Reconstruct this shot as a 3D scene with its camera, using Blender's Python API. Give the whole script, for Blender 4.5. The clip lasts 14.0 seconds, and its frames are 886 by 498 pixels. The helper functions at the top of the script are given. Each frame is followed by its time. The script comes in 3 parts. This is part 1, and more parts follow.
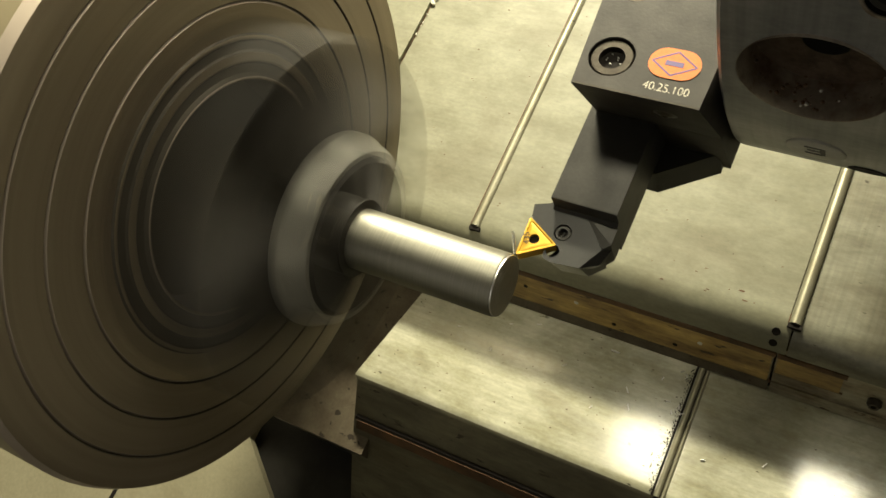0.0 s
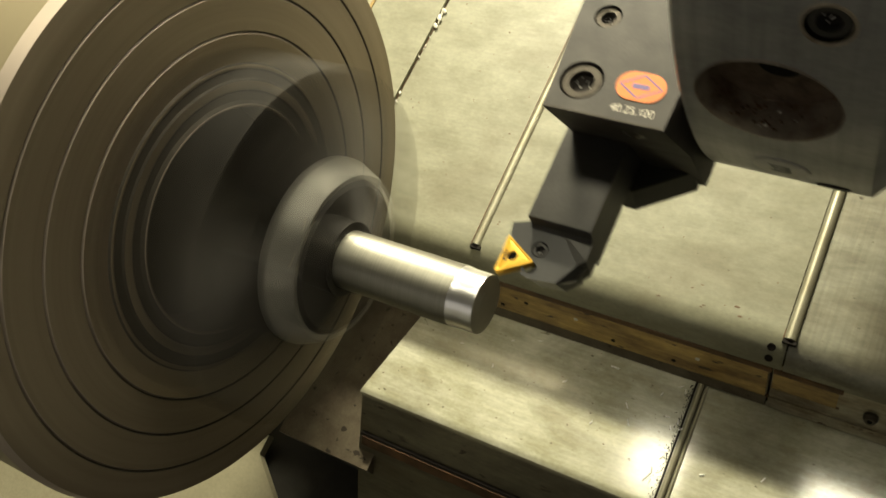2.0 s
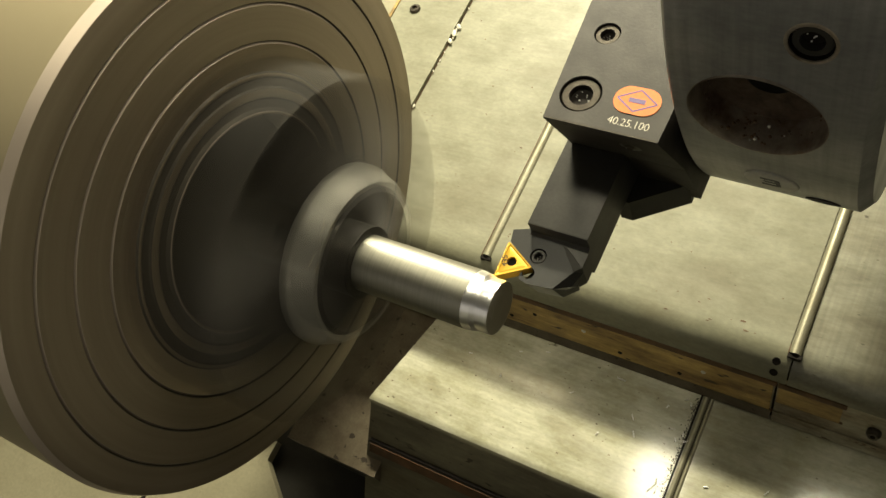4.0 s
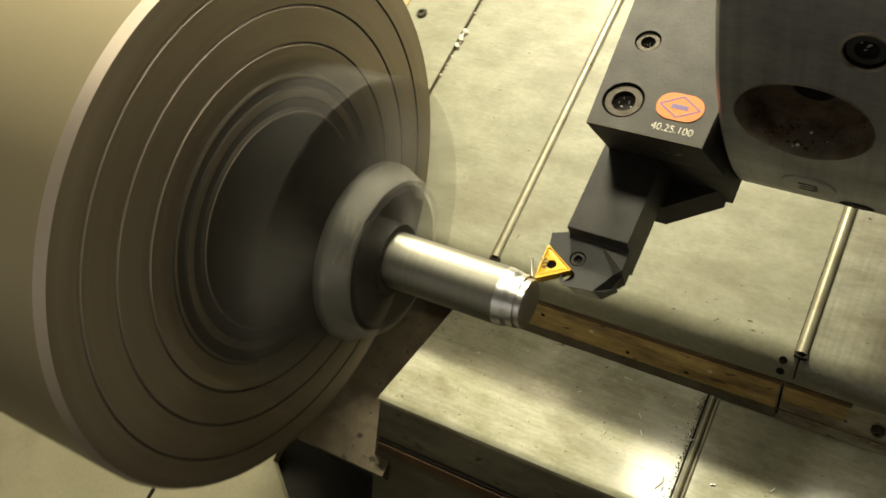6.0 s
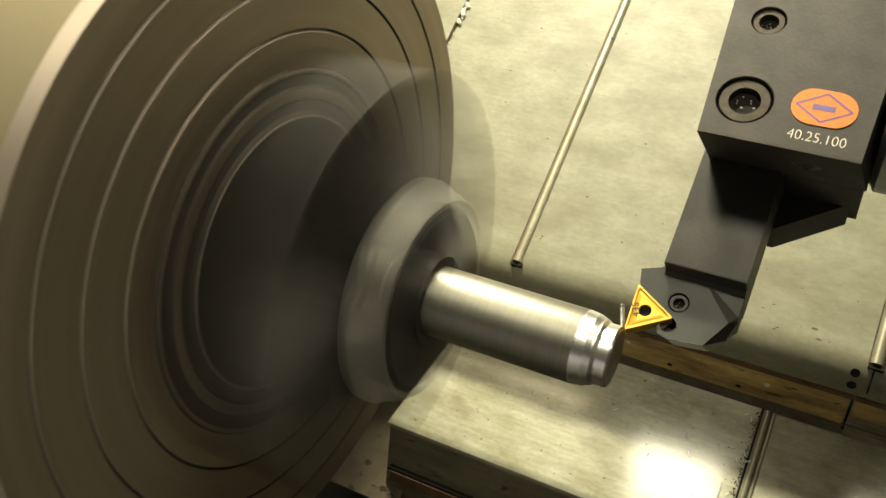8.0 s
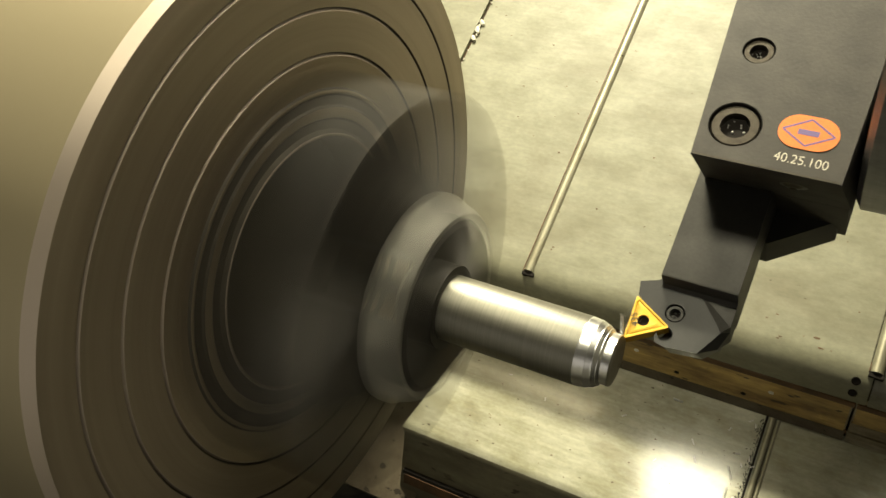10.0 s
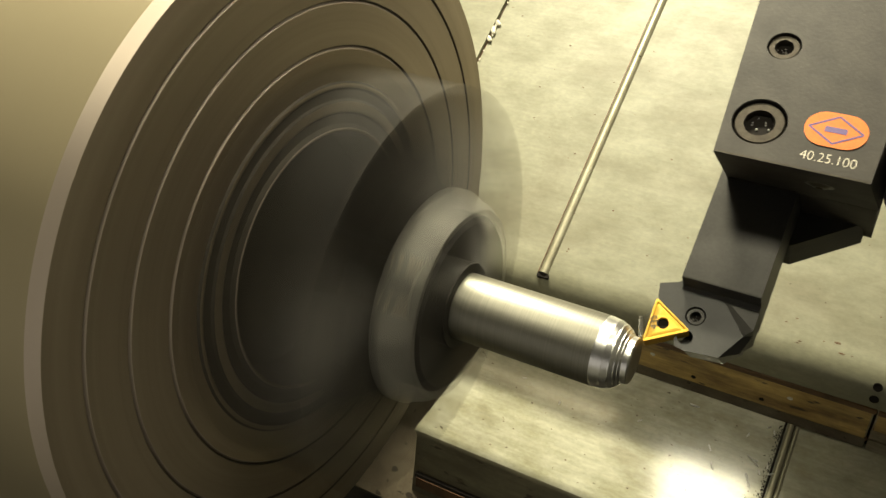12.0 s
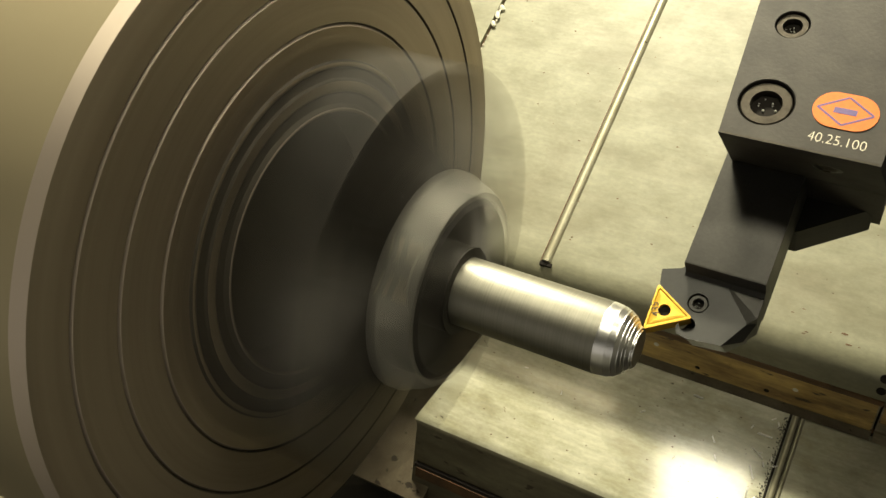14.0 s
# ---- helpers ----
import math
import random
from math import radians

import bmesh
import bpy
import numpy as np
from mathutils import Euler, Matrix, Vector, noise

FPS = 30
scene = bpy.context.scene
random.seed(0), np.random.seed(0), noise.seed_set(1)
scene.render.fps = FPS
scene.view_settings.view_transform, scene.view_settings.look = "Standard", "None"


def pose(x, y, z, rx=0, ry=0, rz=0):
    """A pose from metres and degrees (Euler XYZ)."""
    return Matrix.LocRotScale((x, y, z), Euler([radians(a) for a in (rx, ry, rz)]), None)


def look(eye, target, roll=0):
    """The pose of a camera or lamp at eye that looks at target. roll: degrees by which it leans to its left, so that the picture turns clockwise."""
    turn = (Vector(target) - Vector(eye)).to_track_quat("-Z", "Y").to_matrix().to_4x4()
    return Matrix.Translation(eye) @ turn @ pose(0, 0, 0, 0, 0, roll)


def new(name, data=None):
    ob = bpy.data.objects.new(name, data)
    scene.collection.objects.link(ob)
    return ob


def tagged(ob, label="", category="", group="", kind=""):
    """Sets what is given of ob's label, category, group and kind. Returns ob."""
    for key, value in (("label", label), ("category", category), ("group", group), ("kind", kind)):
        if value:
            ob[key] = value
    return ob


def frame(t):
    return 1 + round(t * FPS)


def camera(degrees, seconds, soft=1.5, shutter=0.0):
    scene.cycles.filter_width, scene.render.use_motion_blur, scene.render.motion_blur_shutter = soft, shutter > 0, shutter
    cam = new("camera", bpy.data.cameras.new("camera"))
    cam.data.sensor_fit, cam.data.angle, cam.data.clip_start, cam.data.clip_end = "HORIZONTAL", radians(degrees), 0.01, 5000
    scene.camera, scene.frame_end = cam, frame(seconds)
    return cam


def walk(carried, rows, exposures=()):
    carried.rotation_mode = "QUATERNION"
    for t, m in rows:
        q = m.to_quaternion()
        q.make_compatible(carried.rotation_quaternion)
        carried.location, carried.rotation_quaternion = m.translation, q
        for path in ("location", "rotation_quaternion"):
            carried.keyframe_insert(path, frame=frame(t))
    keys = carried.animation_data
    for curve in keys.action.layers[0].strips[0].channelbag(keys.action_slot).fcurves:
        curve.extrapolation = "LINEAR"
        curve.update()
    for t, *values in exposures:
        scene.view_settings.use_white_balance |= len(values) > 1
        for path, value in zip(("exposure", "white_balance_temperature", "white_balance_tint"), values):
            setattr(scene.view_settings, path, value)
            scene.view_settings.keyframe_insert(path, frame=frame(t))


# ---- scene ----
cam = camera(52.7, 14.0, soft=1.5, shutter=1.5)
H = 0.45          # height of the spindle axis over the chip tray
PATH = [
    (0, (0.3157, -0.0936, 0.2991), (0.1535, 0.0223, -0.0477), -32.57),
    (0.5, (0.3166, -0.0953, 0.2995), (0.1541, 0.0200, -0.0473), -32.42),
    (1, (0.3179, -0.0957, 0.3034), (0.1527, 0.0183, -0.0426), -33.16),
    (1.5, (0.3202, -0.0949, 0.3102), (0.1560, 0.0214, -0.0355), -33.00),
    (2, (0.3332, -0.0898, 0.3060), (0.1607, 0.0285, -0.0349), -33.93),
    (2.5, (0.3379, -0.0963, 0.3142), (0.1625, 0.0250, -0.0242), -33.13),
    (5, (0.3334, -0.1021, 0.3155), (0.1562, 0.0220, -0.0210), -31.94),
    (5.5, (0.3328, -0.1102, 0.3244), (0.1559, 0.0148, -0.0118), -31.32),
    (6, (0.3250, -0.1125, 0.3255), (0.1530, 0.0159, -0.0120), -30.72),
    (6.5, (0.2780, -0.1055, 0.3077), (0.1284, 0.0312, -0.0372), -28.01),
    (7, (0.2646, -0.0776, 0.2876), (0.1141, 0.0557, -0.0581), -29.10),
    (7.5, (0.2637, -0.0723, 0.2638), (0.1080, 0.0537, -0.0824), -31.18),
    (8, (0.2613, -0.0788, 0.2747), (0.1023, 0.0441, -0.0712), -31.93),
    (10.5, (0.2711, -0.0850, 0.2926), (0.1022, 0.0396, -0.0479), -32.69),
    (11, (0.2706, -0.0842, 0.2863), (0.0989, 0.0404, -0.0528), -32.92),
    (11.5, (0.2699, -0.0848, 0.2866), (0.0982, 0.0393, -0.0526), -32.78),
    (12, (0.2682, -0.0857, 0.2856), (0.0962, 0.0380, -0.0537), -32.90),
    (12.5, (0.2692, -0.0835, 0.2901), (0.0981, 0.0413, -0.0493), -32.67),
    (13, (0.2695, -0.0840, 0.2823), (0.0969, 0.0403, -0.0564), -32.77),
    (13.5, (0.2666, -0.0862, 0.2769), (0.0946, 0.0355, -0.0630), -33.01),
    (14, (0.2662, -0.0849, 0.2771), (0.0941, 0.0348, -0.0636), -33.27),
]
walk(cam, [(t, look((e[0], e[1], e[2] + H), (a[0], a[1], a[2] + H), r)) for t, e, a, r in PATH], exposures=[(0, -0.22), (14, -0.22)])

# ---- light ----
world = bpy.data.worlds.new("workshop")
scene.world = world
world.use_nodes = True
bg = world.node_tree.nodes["Background"]
bg.inputs[0].default_value = (1.0, 0.93, 0.78, 1)
bg.inputs[1].default_value = 0.52


def area_lamp(name, eye, target, sx, sy, watts, colour):
    data = bpy.data.lights.new(name, "AREA")
    data.shape, data.size, data.size_y, data.energy, data.color = "RECTANGLE", sx, sy, watts, colour
    ob = new(name, data)
    ob.matrix_world = look(eye, target)
    return ob


WARM = (1.0, 0.93, 0.66)
area_lamp("rear_lamp", (-0.26, 1.20, H + 0.63), (0.10, 0.12, H - 0.28), 0.34, 0.10, 60.0, WARM)
ROOF_LAMPS = ((0.10, 0.185, 1.3), (0.355, 0.241, 1.6))
for lx, ly, watts in ROOF_LAMPS:
    area_lamp("roof_lamp_light", (lx, ly, H + 0.675), (lx, ly + 0.0001, 0.0), 0.14, 0.11, watts, WARM)


# ---- materials ----
def material(name, base, rough=0.5, metal=0.0, tint=None, scale=60.0, fine=900.0, amount=0.5, bump=0.1,
             stretch=(1, 1, 1), rough_var=0.12, spots=0.0, spot_colour=(0.02, 0.015, 0.01), spot_scale=120.0, aniso=0.0, film=0.0, film_rough=0.13, film_ior=1.5, radial=0.0,
             streak=0.0, along=(1, 0.05, 1), stain=0.0, stain_colour=(0.10, 0.075, 0.035)):
    """Two scales of tone variation, gloss variation, optional dark specks and fine relief."""
    m = bpy.data.materials.new(name)
    m.use_nodes = True
    nt = m.node_tree
    n, l = nt.nodes, nt.links
    b = n["Principled BSDF"]
    b.inputs["Metallic"].default_value = metal
    b.inputs["Coat Weight"].default_value, b.inputs["Coat Roughness"].default_value = film, film_rough
    b.inputs["Coat IOR"].default_value = film_ior
    if aniso:
        b.inputs["Anisotropic"].default_value = aniso
        tg = nt.nodes.new("ShaderNodeTangent")
        tg.direction_type, tg.axis = "RADIAL", "X"
        nt.links.new(tg.outputs[0], b.inputs["Tangent"])
    co = n.new("ShaderNodeTexCoord")
    mp = n.new("ShaderNodeMapping")
    mp.inputs["Scale"].default_value = stretch
    l.new(co.outputs["Object"], mp.inputs["Vector"])

    def noise_node(sc, detail=5.0):
        t = n.new("ShaderNodeTexNoise")
        t.inputs["Scale"].default_value = sc
        t.inputs["Detail"].default_value = detail
        t.inputs["Roughness"].default_value = 0.62
        l.new(mp.outputs["Vector"], t.inputs["Vector"])
        return t

    big, small = noise_node(scale), noise_node(fine, 3.0)
    tint = tint or tuple(c * 0.6 for c in base)
    ramp = n.new("ShaderNodeValToRGB")
    ramp.color_ramp.elements[0].position, ramp.color_ramp.elements[1].position = 0.36, 0.66
    l.new(big.outputs["Fac"], ramp.inputs["Fac"])
    mix = n.new("ShaderNodeMix")
    mix.data_type = "RGBA"
    mix.inputs[6].default_value, mix.inputs[7].default_value = (*base, 1), (*tint, 1)
    scl = n.new("ShaderNodeMath")
    scl.operation = "MULTIPLY"
    scl.inputs[1].default_value = amount
    l.new(ramp.outputs["Color"], scl.inputs[0])
    l.new(scl.outputs[0], mix.inputs[0])
    colour = mix.outputs[2]
    grain = n.new("ShaderNodeMix")
    grain.data_type, grain.blend_type = "RGBA", "OVERLAY"
    grain.inputs[0].default_value = 0.22
    l.new(colour, grain.inputs[6])
    l.new(small.outputs["Fac"], grain.inputs[7])
    colour = grain.outputs[2]
    if stain:
        st = noise_node(17.0, 6.0)
        st.inputs["Distortion"].default_value = 0.8
        tr = n.new("ShaderNodeValToRGB")
        tr.color_ramp.elements[0].position, tr.color_ramp.elements[1].position = 0.50, 0.74
        tr.color_ramp.elements[1].color = (stain, stain, stain, 1)
        l.new(st.outputs["Fac"], tr.inputs["Fac"])
        tm = n.new("ShaderNodeMix")
        tm.data_type = "RGBA"
        tm.inputs[7].default_value = (*stain_colour, 1)
        l.new(tr.outputs["Color"], tm.inputs[0])
        l.new(colour, tm.inputs[6])
        colour = tm.outputs[2]
    if streak:
        mp2 = n.new("ShaderNodeMapping")
        mp2.inputs["Scale"].default_value = along
        l.new(co.outputs["Object"], mp2.inputs["Vector"])
        sk = n.new("ShaderNodeTexNoise")
        sk.inputs["Scale"].default_value, sk.inputs["Detail"].default_value = 420.0, 4.0
        l.new(mp2.outputs["Vector"], sk.inputs["Vector"])
        om = n.new("ShaderNodeMix")
        om.data_type, om.blend_type = "RGBA", "OVERLAY"
        om.inputs[0].default_value = streak
        l.new(colour, om.inputs[6])
        l.new(sk.outputs["Fac"], om.inputs[7])
        colour = om.outputs[2]
    if radial:
        sep, pyth = n.new("ShaderNodeSeparateXYZ"), n.new("ShaderNodeVectorMath")
        flat = n.new("ShaderNodeCombineXYZ")
        pyth.operation = "LENGTH"
        l.new(co.outputs["Object"], sep.inputs[0])
        l.new(sep.outputs["Y"], flat.inputs["Y"]), l.new(sep.outputs["Z"], flat.inputs["Z"])
        l.new(flat.outputs[0], pyth.inputs[0])
        rn = n.new("ShaderNodeTexNoise")
        rn.noise_dimensions = "1D"
        rn.inputs["Scale"].default_value, rn.inputs["Detail"].default_value, rn.inputs["Roughness"].default_value = 110.0, 5.0, 0.7
        l.new(pyth.outputs["Value"], rn.inputs["W"])
        rm = n.new("ShaderNodeMix")
        rm.data_type, rm.blend_type = "RGBA", "OVERLAY"
        rm.inputs[0].default_value = radial
        l.new(colour, rm.inputs[6])
        l.new(rn.outputs["Fac"], rm.inputs[7])
        colour = rm.outputs[2]
    if spots:
        sp = noise_node(spot_scale, 2.0)
        sr = n.new("ShaderNodeValToRGB")
        sr.color_ramp.elements[0].position, sr.color_ramp.elements[1].position = 1 - spots - 0.05, 1 - spots
        l.new(sp.outputs["Fac"], sr.inputs["Fac"])
        sm = n.new("ShaderNodeMix")
        sm.data_type = "RGBA"
        sm.inputs[7].default_value = (*spot_colour, 1)
        l.new(sr.outputs["Color"], sm.inputs[0])
        l.new(colour, sm.inputs[6])
        colour = sm.outputs[2]
    l.new(colour, b.inputs["Base Color"])
    rr = n.new("ShaderNodeMapRange")
    rr.inputs["To Min"].default_value, rr.inputs["To Max"].default_value = max(0.03, rough - rough_var), min(1.0, rough + rough_var)
    l.new(big.outputs["Fac"], rr.inputs["Value"])
    l.new(rr.outputs["Result"], b.inputs["Roughness"])
    bp = n.new("ShaderNodeBump")
    bp.inputs["Strength"].default_value, bp.inputs["Distance"].default_value = bump, 0.0004
    l.new(small.outputs["Fac"], bp.inputs["Height"])
    l.new(bp.outputs["Normal"], b.inputs["Normal"])
    return m


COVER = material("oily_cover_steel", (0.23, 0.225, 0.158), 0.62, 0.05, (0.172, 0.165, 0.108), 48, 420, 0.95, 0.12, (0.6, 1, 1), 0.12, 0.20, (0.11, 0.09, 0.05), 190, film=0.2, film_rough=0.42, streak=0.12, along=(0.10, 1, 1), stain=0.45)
COVER_GREY = material("grey_cover_steel", (0.23, 0.225, 0.175), 0.45, 0.25, (0.13, 0.12, 0.085), 60, 420, 0.95, 0.14, (0.35, 1, 1), 0.12, 0.27, (0.055, 0.045, 0.03), 210, film=0.3, film_rough=0.22, streak=0.28, stain=0.55)
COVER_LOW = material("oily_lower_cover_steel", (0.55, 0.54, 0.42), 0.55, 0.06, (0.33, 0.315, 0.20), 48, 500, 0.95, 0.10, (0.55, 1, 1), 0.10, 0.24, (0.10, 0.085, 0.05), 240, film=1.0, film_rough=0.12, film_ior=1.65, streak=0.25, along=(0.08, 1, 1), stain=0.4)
EDGE = material("worn_edge_steel", (0.40, 0.365, 0.27), 0.42, 0.4, (0.15, 0.105, 0.055), 60, 700, 0.95, 0.15, (0.5, 1, 1), 0.1, 0.30, (0.08, 0.04, 0.018), 130, film=0.4, streak=0.4, along=(0.06, 1, 1), stain=0.6)
# Stained steel whose base is also darkened for shade on the front slope.
SKIRT = material("stained_shaded_skirt_steel", (0.15, 0.135, 0.085), 0.5, 0.2, (0.07, 0.06, 0.036), 40, 500, 0.95, 0.12, (0.4, 1, 1), 0.1, 0.28, (0.04, 0.03, 0.018), 150, film=0.3, film_rough=0.3, streak=0.3, along=(0.08, 1, 1), stain=0.6)
BEAD = material("seam_bead_steel", (0.36, 0.345, 0.26), 0.44, 0.6, (0.24, 0.22, 0.15), 50, 800, 0.8, 0.1, spots=0.22, spot_colour=(0.06, 0.045, 0.025), spot_scale=150)
WIPER = material("ochre_wiper_strip", (0.52, 0.35, 0.10), 0.5, 0.0, (0.17, 0.095, 0.025), 70, 500, 0.95, 0.2, (0.35, 1, 1), 0.1, 0.31, (0.05, 0.03, 0.012), 150, film=0.3, streak=0.4, along=(0.05, 1, 1), stain=0.75, stain_colour=(0.08, 0.045, 0.02))
RUST = material("brown_oil_grime", (0.12, 0.06, 0.025), 0.5, 0.2, (0.04, 0.022, 0.01), 60, 700, 0.8, 0.3)
CAST = material("stained_cast_plate", (0.15, 0.125, 0.085), 0.55, 0.3, (0.08, 0.06, 0.04), 40, 500, 0.9, 0.2, spots=0.30, spot_colour=(0.03, 0.022, 0.014), spot_scale=140)
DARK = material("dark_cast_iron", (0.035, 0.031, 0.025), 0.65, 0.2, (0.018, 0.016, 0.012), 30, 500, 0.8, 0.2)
PAINT = material("cream_machine_paint", (0.30, 0.274, 0.19), 0.42, 0.0, (0.24, 0.22, 0.147), 12, 300, 0.7, 0.05, spots=0.22, spot_colour=(0.18, 0.14, 0.08), spot_scale=160, stain=0.3)
# Unseen walls and roof, kept dark to cut bounced and reflected light.
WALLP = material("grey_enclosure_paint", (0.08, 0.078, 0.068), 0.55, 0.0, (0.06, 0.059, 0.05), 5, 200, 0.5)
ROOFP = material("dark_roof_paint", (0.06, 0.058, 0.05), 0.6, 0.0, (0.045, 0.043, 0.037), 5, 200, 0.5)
CHUCK = material("chuck_steel", (0.41, 0.34, 0.25), 0.48, 0.8, (0.31, 0.255, 0.185), 40, 600, 0.6, 0.08, stain=0.3, radial=0.22, aniso=0.6)
CHUCK_SIDE = material("ground_chuck_rim", (0.37, 0.315, 0.205), 0.48, 0.4, (0.34, 0.285, 0.18), 30, 500, 0.6, 0.05)
BEVEL = material("polished_chuck_bevel", (0.50, 0.42, 0.35), 0.50, 0.5, (0.31, 0.262, 0.225), 40, 600, 0.5, 0.05)
GROOVE = material("darkened_chuck_steel", (0.11, 0.095, 0.075), 0.55, 0.5, None, 60, 500, 0.4)
JAW = material("hardened_jaw_steel", (0.034, 0.030, 0.025), 0.58, 0.3, (0.024, 0.021, 0.0175), 50, 600, 0.6, 0.08, radial=0.35)
JAW_TIP = material("ground_jaw_nose", (0.40, 0.385, 0.34), 0.50, 0.5, (0.16, 0.152, 0.135), 60, 600, 0.5)
STOCK = material("satin_bar_steel", (0.272, 0.262, 0.222), 0.48, 1.0, (0.247, 0.238, 0.20), 30, 1500, 0.5, 0.05, (6, 0.05, 0.05), 0.04, streak=0.35, along=(9, 0.05, 0.05))
CUT = material("fresh_turned_steel", (0.90, 0.89, 0.88), 0.30, 1.0, (0.78, 0.77, 0.77), 260, 2600, 0.4, 0.08, (6, 0.05, 0.05), 0.06, streak=0.3, along=(9, 0.05, 0.05))
FACE = material("faced_end_steel", (0.50, 0.47, 0.42), 0.30, 1.0, (0.38, 0.36, 0.32), 80, 1500, 0.5, 0.06)
BLACK = material("black_oxide_steel", (0.050, 0.047, 0.042), 0.44, 0.3, (0.034, 0.032, 0.029), 50, 900, 0.8, 0.08)
HEAD = material("near_black_steel", (0.024, 0.023, 0.022), 0.40, 0.2, (0.014, 0.0135, 0.013), 60, 900, 0.8, 0.08)
HOLDER = material("phosphated_holder_steel", (0.030, 0.0235, 0.017), 0.60, 0.12, (0.021, 0.0165, 0.0125), 90, 800, 0.95, 0.18, spots=0.22, spot_colour=(0.022, 0.017, 0.012), spot_scale=260, stain=0.3, stain_colour=(0.03, 0.022, 0.014))
DRUM = material("dark_turret_steel", (0.50, 0.50, 0.51), 0.46, 0.8, (0.30, 0.305, 0.315), 30, 600, 0.8, 0.08, (0.4, 1, 1), streak=0.3, along=(1, 0.05, 0.05), stain=0.35, stain_colour=(0.13, 0.12, 0.11))
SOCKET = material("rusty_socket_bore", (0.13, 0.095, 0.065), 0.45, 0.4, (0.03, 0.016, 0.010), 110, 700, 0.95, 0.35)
BORE = material("stained_bore_steel", (0.60, 0.54, 0.46), 0.36, 0.75, (0.12, 0.065, 0.035), 55, 700, 0.95, 0.25)
BOLT = material("oiled_screw_steel", (0.085, 0.073, 0.058), 0.36, 0.7, (0.035, 0.028, 0.021), 160, 900, 0.9, 0.2)
HEX = material("dark_screw_socket", (0.016, 0.013, 0.011), 0.75, 0.0)
PLATE = material("number_plate_metal", (0.52, 0.51, 0.46), 0.5, 0.1, (0.38, 0.37, 0.32), 80, 700, 0.6)
INK = material("black_ink", (0.02, 0.018, 0.016), 0.5)
GOLD = material("gold_coated_carbide", (0.80, 0.47, 0.055), 0.34, 0.45, (0.66, 0.36, 0.035), 120, 1200, 0.5, 0.08)
ORANGE = material("orange_badge_enamel", (0.80, 0.20, 0.025), 0.42, 0.0, (0.70, 0.16, 0.02), 60, 900, 0.5, 0.04)
VIOLET = material("violet_badge_print", (0.16, 0.10, 0.28), 0.45)
ENGRAVE = material("pale_engraving", (0.72, 0.66, 0.55), 0.5, 0.2)
CHIP = material("bright_swarf", (0.85, 0.84, 0.80), 0.35, 0.5, None, 300, 900, 0.3)
CAULK = material("white_sealant", (0.70, 0.68, 0.60), 0.5, 0.0, (0.45, 0.42, 0.34), 120, 700, 0.7, 0.3)
HEX.node_tree.nodes["Principled BSDF"].inputs["Specular IOR Level"].default_value = 0.12
GLOW = bpy.data.materials.new("lamp_diffuser")
GLOW.use_nodes = True
GLOW.node_tree.nodes["Principled BSDF"].inputs["Emission Color"].default_value = (1.0, 0.97, 0.82, 1)
GLOW.node_tree.nodes["Principled BSDF"].inputs["Emission Strength"].default_value = 3.0


# ---- mesh helpers: all sizes below in millimetres from the spindle axis ----
MM = 0.001


def finish(name, bm, mat, parent=None, label="", sharp=32, bevel=0.0, at=None):
    if bevel:
        edges = [e for e in bm.edges if len(e.link_faces) == 2 and e.calc_face_angle(0) > 0.5]
        bmesh.ops.bevel(bm, geom=edges, offset=bevel, segments=2, affect="EDGES", profile=0.6)
    bmesh.ops.recalc_face_normals(bm, faces=bm.faces)
    me = bpy.data.meshes.new(name)
    bm.to_mesh(me)
    bm.free()
    me.transform(Matrix.Scale(MM, 4))
    for p in me.polygons:
        p.use_smooth = True
    me.set_sharp_from_angle(angle=radians(sharp))
    for mt in mat if isinstance(mat, (list, tuple)) else [mat]:
        me.materials.append(mt)
    ob = new(name, me)
    if parent:
        ob.parent = parent
    if at is not None:
        ob.matrix_basis = at
    if label:
        ob["label"] = label
    return ob


def part(name, bm, mat, parent, label="", sharp=32, bevel=0.0, at=None):
    return finish(name, bm, mat, parent, label, sharp, bevel, at)


def thing(name, label, category, at=(0, 0, 0), group="", kind=""):
    ob = new(name)
    ob.empty_display_size = 0.02
    ob.location = at
    return tagged(ob, label, category, group, kind)


def prism(points, lo, hi, axis="z", bm=None):
    """A prism of the outline given in the two other axes (in the order x, y, z), from lo to hi."""
    bm = bm or bmesh.new()
    k = "xyz".index(axis)

    def at(p, v):
        c = list(p)
        c.insert(k, v)
        return bm.verts.new(c)

    a, b = [at(p, lo) for p in points], [at(p, hi) for p in points]
    bm.faces.new(a), bm.faces.new(b[::-1])
    for i in range(len(points)):
        j = (i + 1) % len(points)
        bm.faces.new((a[i], b[i], b[j], a[j]))
    return bm


def box(x0, x1, y0, y1, z0, z1, bm=None):
    return prism([(x0, y0), (x1, y0), (x1, y1), (x0, y1)], z0, z1, "z", bm)


